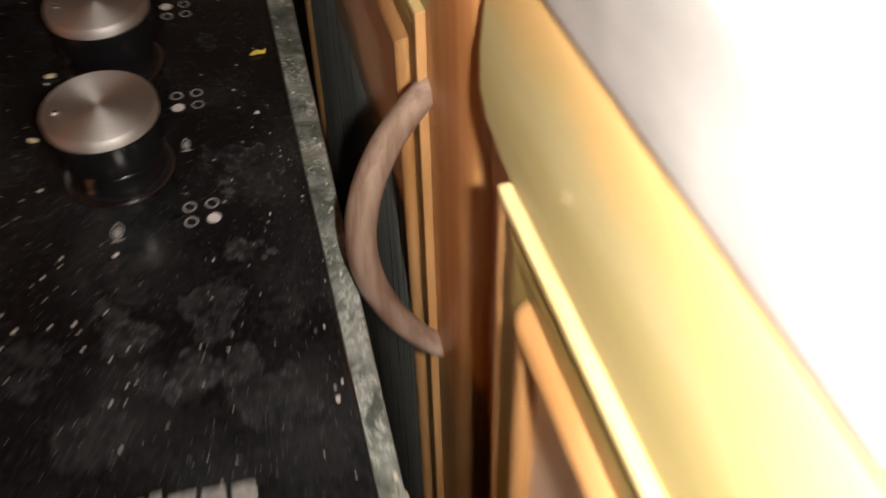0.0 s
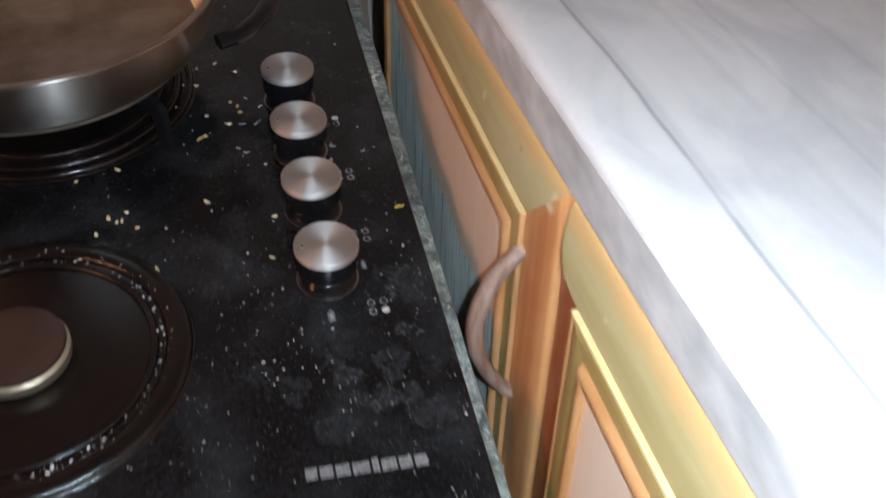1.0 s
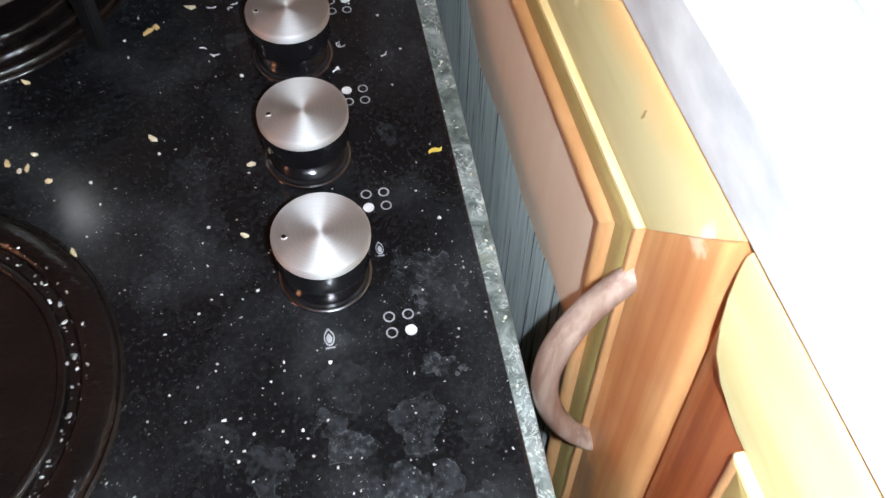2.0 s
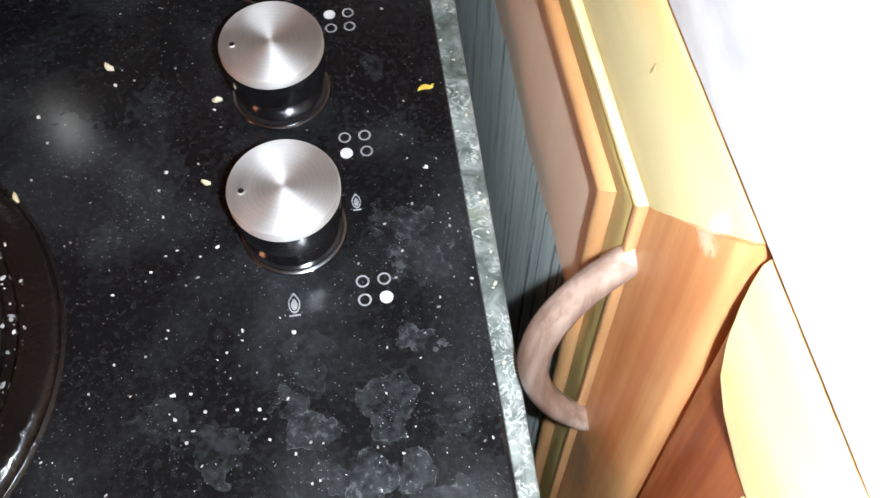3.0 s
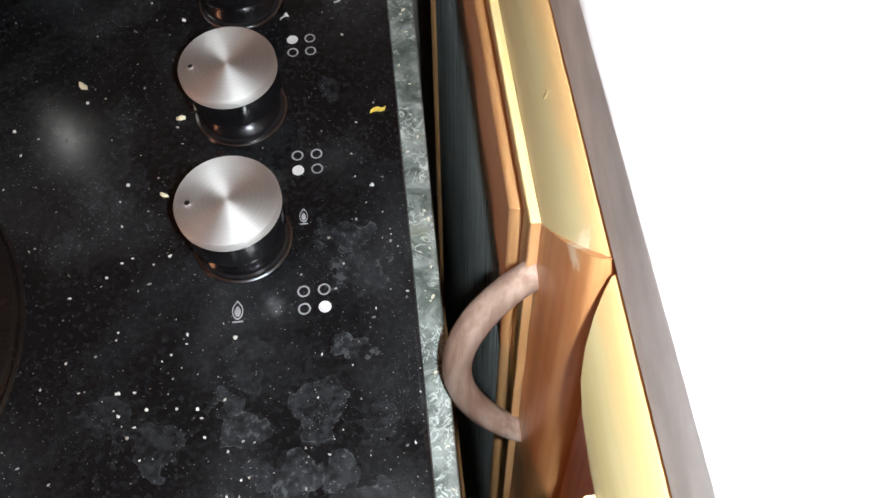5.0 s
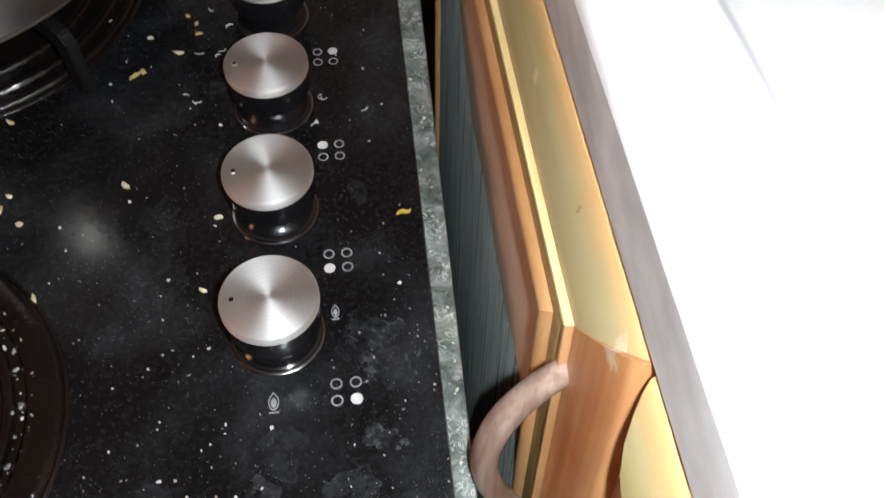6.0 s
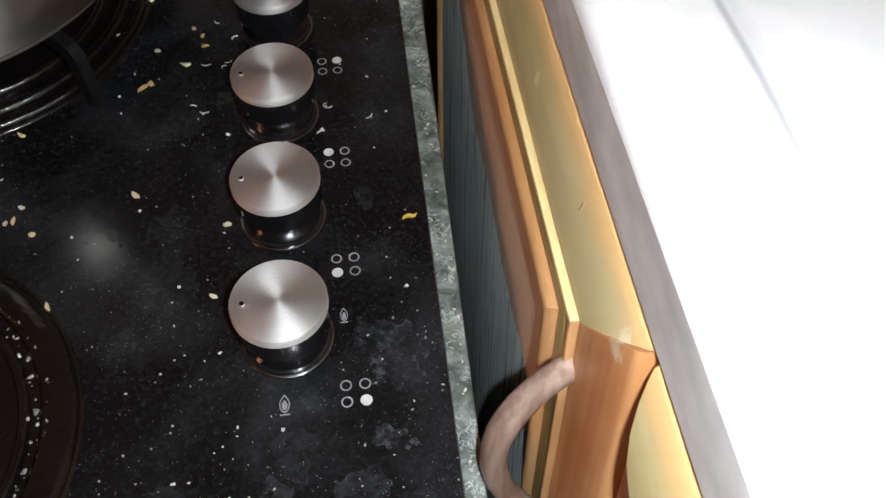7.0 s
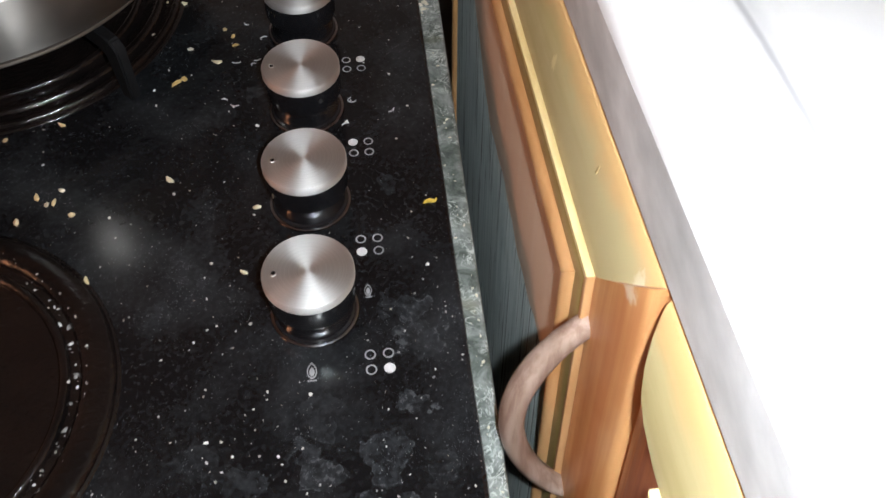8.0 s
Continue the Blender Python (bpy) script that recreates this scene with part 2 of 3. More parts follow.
M_RAIL = wood("varnished_pine_rail", (0.50, 0.42, 0.19), (0.58, 0.50, 0.27), (90, 7, 90), (0.48, 0.35, 0.15), 0.22, rim=(0.69, 0.45, 0.20), patches=[((0.0104, -0.0096), 0.0050, (0.80, 0.73, 0.56), 0.7, 1.0), ((0.123, -0.0150), 0.0036, (0.80, 0.70, 0.42), 0.7, 1.0)])
# One darker patch below the handle, one pale patch at the upper corner.
M_STILE = wood("varnished_pine_stile", (0.53, 0.21, 0.075), (0.68, 0.37, 0.155), (130, 130, 5), (0.47, 0.17, 0.06), 0.5, patches=[((0.030, -0.178), 0.016, (0.20, 0.15, 0.10), 0.55, 0.55), ((0.0104, -0.0118), 0.0048, (0.78, 0.68, 0.52), 0.7, 1.0)])
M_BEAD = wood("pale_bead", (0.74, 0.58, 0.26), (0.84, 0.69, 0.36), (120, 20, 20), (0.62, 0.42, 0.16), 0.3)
M_MOULD = wood("olive_moulding", (0.42, 0.31, 0.10), (0.52, 0.40, 0.15), (90, 12, 12), (0.34, 0.22, 0.07), 0.4)
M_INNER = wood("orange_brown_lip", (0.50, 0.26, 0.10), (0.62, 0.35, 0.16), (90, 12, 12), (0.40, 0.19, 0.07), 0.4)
M_RED = wood("red_brown_stile", (0.38, 0.09, 0.03), (0.56, 0.19, 0.06), (150, 150, 5), (0.34, 0.09, 0.03), 0.5)
M_PANEL = wood("cream_panel", (0.89, 0.70, 0.54), (0.92, 0.75, 0.60), (60, 60, 6), (0.84, 0.60, 0.43), 0.3, 0.5)
M_TEAL = veneer()
# The lower end of the handle is paler.
M_HANDLE = wood("worn_brown_wood_handle", (0.30, 0.20, 0.16), (0.56, 0.43, 0.36), (260, 260, 26), (0.15, 0.09, 0.06), 0.65, 0.34, patches=[((0.0285, -0.166), 0.011, (0.64, 0.57, 0.46), 0.95, 1.0)])
M_MARBLE = marble_stone()
M_EDGE = mat("rough_grey_marble", (0.50, 0.515, 0.53), (0.81, 0.825, 0.84), 0.55, scale=(70, 34, 60), bump=0.2, detail=9.0, contrast=0.22)
M_WORKTOP = laminate()
M_GLASS = hob_glass()
M_BLACK = mat("black_enamel", (0.0030, 0.0028, 0.0030), (0.0095, 0.0066, 0.0060), 0.13, scale=(60, 60, 60), bump=0.75, fine=420, spec=0.5)
M_KNOB = mat("black_knob_plastic", (0.006, 0.006, 0.007), (0.012, 0.012, 0.014), 0.12, bump=0.03)
M_STEEL = mat("polished_steel", (0.66, 0.64, 0.62), (0.74, 0.72, 0.70), 0.34, 1.0, scale=(12, 12, 160), bump=0.01)
M_COLLAR = mat("dark_steel", (0.20, 0.20, 0.21), (0.34, 0.34, 0.35), 0.22, 1.0, bump=0.02)
M_TURNED = turned_cap()


def pot_steel():
    n = Nodes("circularly_brushed_steel")
    tan = n.t.nodes.new("ShaderNodeTangent")
    tan.direction_type, tan.axis = "RADIAL", "Z"
    n.link(tan.outputs[0], n.p.inputs["Tangent"])
    line = n.noise(n.move((3, 3, 2200)), 1.0, 3.0)
    n.set("Metallic", 1.0)
    n.set("Base Color", n.mix(n.span(n.noise(n.co, 30.0, 4.0), 0.3, 0.7), (0.42, 0.39, 0.36), (0.54, 0.51, 0.48)))
    n.set("Anisotropic", 0.95)
    n.set("Anisotropic Rotation", 0.25)
    n.set("Roughness", n.span(n.noise(n.co, 70.0), 0.3, 0.7, 0.29, 0.31))
    n.bump(line, 0.03, 0.0002)
    return n.m


M_POT = pot_steel()
M_SOOT = mat("stained_steel", (0.16, 0.12, 0.09), (0.40, 0.36, 0.32), 0.58, 1.0, scale=(30, 30, 60), bump=0.05)
M_IRON = mat("dull_black_iron", (0.004, 0.004, 0.0045), (0.010, 0.010, 0.011), 0.55, scale=(90, 90, 90), bump=0.35, fine=700, spec=0.15)
M_CAP = mat("burner_cap_brown", (0.018, 0.010, 0.008), (0.060, 0.030, 0.022), 0.36, bump=0.3)
M_BRASS = mat("burner_ring_metal", (0.42, 0.36, 0.26), (0.62, 0.55, 0.42), 0.4, 0.8)
M_PRINT = mat("grey_print", (0.20, 0.20, 0.21), (0.36, 0.36, 0.37), 0.6, scale=(300, 300, 300))
M_DOT = mat("pale_print", (0.48, 0.48, 0.48), (0.64, 0.64, 0.64), 0.6, scale=(300, 300, 300))
M_BRAND = mat("worn_grey_print", (0.05, 0.05, 0.05), (0.28, 0.28, 0.28), 0.6, scale=(500, 500, 500))
M_CRUMB = scatter_colours("dry_rice", [(0.66, 0.57, 0.35), (0.72, 0.66, 0.48), (0.60, 0.47, 0.24), (0.74, 0.70, 0.58), (0.62, 0.50, 0.26)], False)
M_BIT = scatter_colours("white_crumbs", [(0.74, 0.73, 0.70), (0.56, 0.55, 0.52), (0.80, 0.80, 0.78)], False)
M_FLECK = scatter_colours("dry_flecks", [(0.55, 0.55, 0.53), (0.16, 0.16, 0.16), (0.34, 0.34, 0.33), (0.70, 0.70, 0.68), (0.40, 0.36, 0.27)])
M_LUMP = mat("orange_stained_rice", (0.50, 0.32, 0.10), (0.72, 0.53, 0.24), 0.5, scale=(500, 500, 500))
M_DRIP = mat("dried_white_drip", (0.42, 0.43, 0.44), (0.72, 0.73, 0.74), 0.45, scale=(700, 700, 700))
M_HERB = mat("yellow_shred", (0.62, 0.46, 0.05), (0.75, 0.58, 0.12), 0.5)
M_STRIP = mat("blue_green_worn_paint", (0.10, 0.15, 0.14), (0.34, 0.42, 0.41), 0.5, scale=(110, 60, 60), bump=0.4, fine=500, contrast=0.18)
M_WALL = mat("plain_plaster", (0.55, 0.54, 0.52), (0.62, 0.61, 0.59), 0.8, scale=(4, 4, 4))
M_FLOOR = mat("brown_floor_tile", (0.12, 0.09, 0.07), (0.18, 0.14, 0.11), 0.5, scale=(8, 8, 8))
M_DARK = mat("dark_cabinet_side", (0.05, 0.045, 0.04), (0.08, 0.07, 0.06), 0.6)
M_WHITE = mat("white_paper", (0.70, 0.70, 0.68), (0.80, 0.80, 0.78), 0.7)
M_PANIN = mat("tan_pan_lining", (0.68, 0.46, 0.24), (0.82, 0.62, 0.38), 0.35, scale=(18, 18, 18))
M_CHIP = mat("bare_pale_filler", (0.66, 0.55, 0.36), (0.80, 0.70, 0.52), 0.7, scale=(400, 400, 400))
M_SCAR = mat("dark_scuff", (0.30, 0.22, 0.10), (0.44, 0.34, 0.15), 0.6)


# ---- building helpers ----
def mesh_of(bm, name, material, smooth=40):
    bmesh.ops.recalc_face_normals(bm, faces=bm.faces)
    me = bpy.data.meshes.new(name)
    bm.to_mesh(me)
    bm.free()
    for mm in (material if isinstance(material, (list, tuple)) else [material]):
        me.materials.append(mm)
    if smooth:
        me.shade_smooth()
        me.set_sharp_from_angle(angle=radians(smooth))
        for face in me.polygons:
            if face.area > 0.02:
                face.use_smooth = False
    return me


def part(name, bm, material, parent, label="", smooth=40):
    ob = new(name, mesh_of(bm, name, material, smooth))
    ob.parent = parent
    return tagged(ob, label)


def thing(name, label, category, group="", m=None, kind=""):
    ob = new(name)
    ob.matrix_world = m or Matrix()
    return tagged(ob, label, category, group, kind)


def box(x0, y0, z0, x1, y1, z1, bevel=0.0, seg=2):
    bm = bmesh.new()
    bmesh.ops.create_cube(bm, size=1)
    for v in bm.verts:
        v.co = Vector(((x0 + x1) / 2 + v.co.x * (x1 - x0), (y0 + y1) / 2 + v.co.y * (y1 - y0), (z0 + z1) / 2 + v.co.z * (z1 - z0)))
    if bevel:
        bmesh.ops.bevel(bm, geom=bm.edges[:], offset=bevel, segments=seg, profile=0.5, affect="EDGES")
    return bm


def lathe(profile, n=64, x=0, y=0):
    """Turn a profile of (radius, height) about the z axis."""
    bm = bmesh.new()
    rings = []
    for r, z in profile:
        if r < 1e-6:
            rings.append([bm.verts.new((x, y, z))])
        else:
            rings.append([bm.verts.new((x + r * math.cos(2 * math.pi * i / n), y + r * math.sin(2 * math.pi * i / n), z)) for i in range(n)])
    for a, b in zip(rings, rings[1:]):
        for i in range(n):
            j = (i + 1) % n
            q = [a[i % len(a)], a[j % len(a)], b[j % len(b)], b[i % len(b)]]
            q = list(dict.fromkeys(q))
            if len(q) > 2:
                bm.faces.new(q)
    return bm


def tube(points, radii, n=16):
    """A bent bar of round section along points; radii are (across, deep) pairs."""
    bm = bmesh.new()
    rings = []
    for i, p in enumerate(points):
        a, b = Vector(points[max(0, i - 1)]), Vector(points[min(len(points) - 1, i + 1)])
        d = (b - a).normalized()
        s = d.cross(Vector((0, 1, 0))).normalized()
        w = s.cross(d)
        r = radii[i]
        rings.append([bm.verts.new(Vector(p) + s * (math.cos(k * 2 * math.pi / n) * r[0]) + w * (math.sin(k * 2 * math.pi / n) * r[1])) for k in range(n)])
    for a, b in zip(rings, rings[1:]):
        for k in range(n):
            bm.faces.new((a[k], a[(k + 1) % n], b[(k + 1) % n], b[k]))
    bm.faces.new(rings[0])
    bm.faces.new(rings[-1])
    return bm


def structure(name, bm, material, label, category, m=None):
    ob = new(name, mesh_of(bm, name, material))
    ob.matrix_world = m or Matrix()
    return tagged(ob, label, category, kind="structure")


# ---- the room ----
structure("floor", box(-1.7, -1.9, -0.90, 1.0, 0.9, -0.86), M_FLOOR, "dark brown tiled kitchen floor in the shade", "floor")
structure("ceiling", box(-1.7, -1.9, 1.62, 1.0, 0.9, 1.66), M_WALL, "plain off-white kitchen ceiling", "ceiling")
structure("wall_north", box(-1.7, 0.62, -0.86, 1.0, 0.7, 1.62), M_WALL, "plain off-white kitchen wall", "wall")
structure("wall_south", box(-1.7, -1.9, -0.86, 1.0, -1.82, 1.62), M_WALL, "plain off-white kitchen wall", "wall")
structure("wall_east", box(0.78, -1.82, -0.86, 0.86, 0.62, 1.62), M_WALL, "plain off-white kitchen wall", "wall")
structure("wall_west", box(-1.7, -1.82, -0.86, -1.62, 0.62, 1.62), M_WALL, "plain off-white kitchen wall", "wall")

# ---- the stand with the hob ----
STAND = HOB @ pose(0.0810, 0, 0, 0, 0, -1.45)
stand = thing("base_cabinet", "dark base cabinet under the hob worktop", "cabinet")
part("body", box(-0.62, -0.36, -0.86, 0.045, 0.50, -0.056, 0.002), M_DARK, stand)
worktop = thing("worktop", "green-grey stone-patterned laminate worktop with a thin edge", "worktop", m=STAND)
part("slab", box(-0.72, -0.40, -0.040, 0.0, 0.52, -0.010, 0.0015), M_WORKTOP, worktop)
part("edge_strip", box(-0.60, -0.1630, -0.0105, -0.0365, -0.1490, -0.0042, 0.0012), M_STRIP, worktop, "chipped blue-green strip under the front of the glass")
part("strip_end", box(-0.0350, -0.1622, -0.0105, -0.0290, -0.1490, -0.0050, 0.0012), M_CHIP, worktop, "bare pale end of the strip")

hob = thing("gas_hob", "black glass gas hob with four knobs, greasy and strewn with crumbs", "hob", m=HOB)
glass = part("glass", box(-0.508, -0.152, -0.006, 0.0718, 0.358, 0.0, 0.0020), M_GLASS, hob, "black glass hob plate with dried splashes")
glass.rotation_euler = (0, 0, radians(-0.65))


def ridges(flat_to, rings, rim):
    """A dish profile: a flat floor, rounded ridges of (radius, half width, height), then the rim."""
    out = [(0.0, 0.0012), (flat_to, 0.0012)]
    for r, half, high in rings:
        out += [(r - half * math.cos(math.pi * k / 8), 0.0012 + high * math.sin(math.pi * k / 8)) for k in range(9)]
    return out + [(rim, 0.0010), (rim + 0.0008, 0.0002)]


FRONT_DISH = ridges(0.058, [(0.0655, 0.0022, 0.0026), (0.0778, 0.0068, 0.0036)], 0.0850)
REAR_DISH = ridges(0.060, [(0.0722, 0.0026, 0.0042), (0.0832, 0.0030, 0.0038), (0.0915, 0.0024, 0.0028)], 0.0946)


def burner(x, y, dish, s=1.0):
    base = part("burner", lathe(dish, 128, x, y), M_BLACK, hob, "glossy black burner dish with raised rings")
    part("burner_ring", lathe([(0.0, 0.0012), (0.0235 * s, 0.0012), (0.0258 * s, 0.004), (0.0262 * s, 0.0095), (0.0248 * s, 0.0112), (0.0, 0.0112)], 64, x, y), M_BRASS, base, "worn brass burner ring")
    part("burner_cap", lathe([(0.0, 0.0114), (0.0244 * s, 0.0114), (0.0250 * s, 0.0125), (0.0243 * s, 0.0145), (0.022 * s, 0.0155), (0.0, 0.0158)], 64, x, y), M_CAP, base, "dark brown stained burner cap")
    return base


burner(-0.146, -0.028, FRONT_DISH)
burner(-0.143, 0.206, REAR_DISH, 1.35)
burner(-0.37, -0.028, FRONT_DISH)
burner(-0.37, 0.206, FRONT_DISH)


def knob(x, y, turn):
    k = part("knob", lathe([(0.0, 0.0004), (0.0160, 0.0004), (0.0166, 0.0012), (0.0162, 0.0024), (0.0152, 0.0029), (0.0154, 0.0098), (0.0165, 0.0117), (0.0171, 0.0136), (0.0171, 0.0237), (0.0, 0.0237)], 64), M_KNOB, hob, "glossy black knob with a steel top")
    k.location = (x, y, 0)
    k.rotation_euler = (0, 0, radians(turn))
    part("cap", lathe([(0.0, 0.0240), (0.0173, 0.0240), (0.0175, 0.0245), (0.0175, 0.0271), (0.0171, 0.0279), (0.0168, 0.0280), (0.0, 0.0280)], 96), M_TURNED, k, "radially brushed steel cap")
    part("collar", lathe([(0.0150, 0.0004), (0.0172, 0.0004), (0.0176, 0.0009), (0.0174, 0.0015), (0.0168, 0.0018), (0.0150, 0.0018), (0.0150, 0.0004)], 64), M_COLLAR, k, "thin dark steel collar")
    part("pointer_dot", lathe([(0.0, 0.0281), (0.0009, 0.0281), (0.0010, 0.0280), (0.0, 0.0280)], 16, -0.0128, 0), M_KNOB, k)
    part("pointer_rim", lathe([(0.0009, 0.0280), (0.0010, 0.0284), (0.0012, 0.0284), (0.0013, 0.0280)], 20, -0.0128, 0), M_STEEL, k)
    return k


for i in range(4):
    knob(0.013, 0.057 * i, 0)


def flat_ring(x, y, r0, r1, sx=1.0, z=0.0004, n=28):
    bm = bmesh.new()
    a = [bm.verts.new((x + sx * r0 * math.cos(i * 2 * math.pi / n), y + r0 * math.sin(i * 2 * math.pi / n), z)) for i in range(n)] if r0 else None
    b = [bm.verts.new((x + sx * r1 * math.cos(i * 2 * math.pi / n), y + r1 * math.sin(i * 2 * math.pi / n), z)) for i in range(n)]
    if not r0:
        bm.faces.new(b)
    else:
        for i in range(n):
            j = (i + 1) % n
            bm.faces.new((a[i], b[i], b[j], a[j]))
    return bm


for i, full in enumerate(((1, -1), (-1, -1), (-1, 1), (1, 1))):
    for sx in (-1, 1):
        for sy in (-1, 1):
            x, y = 0.0368 + 0.0035 * sx, -0.0258 + 0.0562 * i + 0.0033 * sy
            part("printed_dot" if (sx, sy) == full else "printed_ring", flat_ring(x, y, 0 if (sx, sy) == full else 0.0016, 0.0022), M_DOT if (sx, sy) == full else M_PRINT, hob)


def flame(x, y, r0, r1, z=0.0004, n=32):
    """A printed flame outline: rounded below, pointed above; filled when r0 is 0."""
    def at(r, k):
        a = 2 * math.pi * k / n
        up = max(0.0, math.sin(a))
        return (x + 0.56 * r * math.cos(a) * (1 - 0.55 * up ** 3), y + r * math.sin(a) * (1 + 0.12 * up ** 6), z)
    bm = bmesh.new()
    outer = [bm.verts.new(at(r1, k)) for k in range(n)]
    if not r0:
        bm.faces.new(outer)
        return bm
    inner = [bm.verts.new(at(r0, k)) for k in range(n)]
    for k in range(n):
        q = (k + 1) % n
        bm.faces.new((inner[k], outer[k], outer[q], inner[q]))
    return bm


for x, y, k in ((0.0108, -0.0272, 1.0), (0.0345, 0.0075, 0.8)):
    part("printed_flame", flame(x, y, 0.0027 * k, 0.0034 * k), M_PRINT, hob)
    part("printed_flame", flame(x, y - 0.0004 * k, 0.0, 0.0019 * k), M_PRINT, hob)
    part("printed_line", box(x - 0.0018 * k, y - 0.0043 * k, 0.0001, x + 0.0018 * k, y - 0.0038 * k, 0.0004), M_PRINT, hob)
x = -0.016
for w, h in ((5.5, 6), (6, 6), (6.5, 6), (8, 6), (3, 7.5), (7, 6), (6, 6), (6, 6)):
    w *= 0.001
    part("brand_bar", box(x, -0.1245 - 0.06 * (x + 0.016), 0.0002, x + w, -0.1245 - 0.06 * (x + 0.016) + h * 0.001, 0.0005), M_BRAND, hob)
    x += w + 0.0013

# ---- the pan support and the cooking pot on the rear burner ----
support = thing("pan_support", "dull black iron pan support with four feet over the rear burner", "pan support", m=HOB @ pose(-0.143, 0.206, 0))
for k in range(4):
    a = math.pi / 4 + k * math.pi / 2
    c, d = math.cos(a), math.sin(a)
    bar = bmesh.new()
    side = Vector((-d, c, 0)) * 0.0027
    outline = [(0.1085, 0.0003), (0.1085, 0.0300), (0.1050, 0.0345), (0.0980, 0.0355), (0.0340, 0.0355), (0.0320, 0.0330), (0.0340, 0.0290), (0.0950, 0.0275), (0.0995, 0.0240), (0.1010, 0.0003)]
    faces = [[bar.verts.new(Vector((c * r, d * r, z)) + side * q) for r, z in outline] for q in (-1, 1)]
    bar.faces.new(faces[0])
    bar.faces.new(faces[1][::-1])
    for q in range(len(outline)):
        w = (q + 1) % len(outline)
        bar.faces.new((faces[0][q], faces[0][w], faces[1][w], faces[1][q]))
    bmesh.ops.bevel(bar, geom=bar.edges[:], offset=0.0008, segments=2, affect="EDGES")
    part("arm", bar, M_IRON, support)
part("ring", lathe([(0.0300, 0.0290), (0.0345, 0.0290), (0.0350, 0.0320), (0.0340, 0.0350), (0.0305, 0.0350), (0.0298, 0.0320), (0.0300, 0.0290)], 48), M_IRON, support)

pan = thing("cooking_pot", "shallow stainless steel pot with tan inside on the pan support", "pot", m=HOB @ pose(-0.143, 0.206, 0.0357))
part("base", lathe([(0, 0.0), (0.0925, 0.0), (0.0955, 0.0008), (0.0968, 0.0022), (0.0967, 0.0036), (0.0985, 0.0052), (0.1030, 0.0088), (0.1060, 0.0116), (0.1040, 0.0118), (0, 0.0060)], 128), M_SOOT, pan, "stained darker base")
part("bowl", lathe([(0.1040, 0.0119), (0.1061, 0.0118), (0.1092, 0.0152), (0.1124, 0.0205), (0.1150, 0.0270), (0.1166, 0.0340), (0.1176, 0.0410), (0.1182, 0.0470), (0.1205, 0.0484), (0.1217, 0.0496), (0.1214, 0.0508), (0.1195, 0.0512), (0.1178, 0.0510)], 128), M_POT, pan, "brushed steel wall")
part("lining", lathe([(0.1178, 0.0509), (0.1168, 0.0460), (0.1155, 0.0380), (0.1120, 0.0260), (0.1060, 0.0150), (0.0980, 0.0080), (0.090, 0.0050), (0, 0.004)], 128), M_PANIN, pan, "tan lining")

loop = [Vector((0.1140 + 0.036 * math.sin(math.pi * k / 16) ** 0.6, -0.060 + 0.0062 * k, 0.030 + 0.004 * math.sin(math.pi * k / 16))) for k in range(17)]


def strap(points, w, h):
    bm = bmesh.new()
    rings = []
    for i, p in enumerate(points):
        d = (points[min(len(points) - 1, i + 1)] - points[max(0, i - 1)]).normalized()
        o = d.cross(Vector((0, 0, 1))).normalized()
        rings.append([bm.verts.new(p + o * w * math.cos(a) + Vector((0, 0, h * math.sin(a)))) for a in [k * math.pi / 5 for k in range(10)]])
    for a, b in zip(rings, rings[1:]):
        for k in range(10):
            bm.faces.new((a[k], a[(k + 1) % 10], b[(k + 1) % 10], b[k]))
    bm.faces.new(rings[0])
    bm.faces.new(rings[-1])
    return bm


part("handle", strap(loop, 0.006, 0.0045), M_KNOB, pan, "black plastic loop handle")

# ---- the cabinet run with doors and marble ----
CAB = HOB @ pose(0.1105, -0.0715, 0.1150, -7.4, 0, -1.2)
carcass = thing("kitchen_cabinet", "wooden kitchen cabinet body behind the doors", "cabinet", m=CAB)
part("body", box(0.016, -0.9, -0.90, 0.60, 0.62, -0.005, 0.001), M_DARK, carcass)
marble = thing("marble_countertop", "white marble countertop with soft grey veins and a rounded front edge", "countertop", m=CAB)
def extrude(profile, y0, y1):
    """A long bar of the given (x, z) outline."""
    bm = bmesh.new()
    ends = [[bm.verts.new((x, y, z)) for x, z in profile] for y in (y0, y1)]
    for k in range(len(profile)):
        q = (k + 1) % len(profile)
        bm.faces.new((ends[0][k], ends[0][q], ends[1][q], ends[1][k]))
    bm.faces.new(ends[0])
    bm.faces.new(ends[1])
    return bm


part("slab", extrude([(0.60, 0.0006), (0.0042, 0.0006), (0.0042, 0.0280), (-0.0017, 0.0280), (-0.0014, 0.0298), (-0.0004, 0.0316), (0.0010, 0.0329), (0.0030, 0.0338), (0.0054, 0.0343), (0.0085, 0.0345), (0.60, 0.0345)], -0.95, 0.62), M_MARBLE, marble, "polished white marble slab")
# The front edge is greyer, rougher and more mottled than the slab.
part("front_edge", extrude([(0.0041, 0.0006), (0.0001, 0.0006), (-0.0004, 0.0012), (-0.0010, 0.0140), (-0.0017, 0.0279), (0.0041, 0.0279)], -0.95, 0.62), M_EDGE, marble, "rough grey mottled marble front edge")

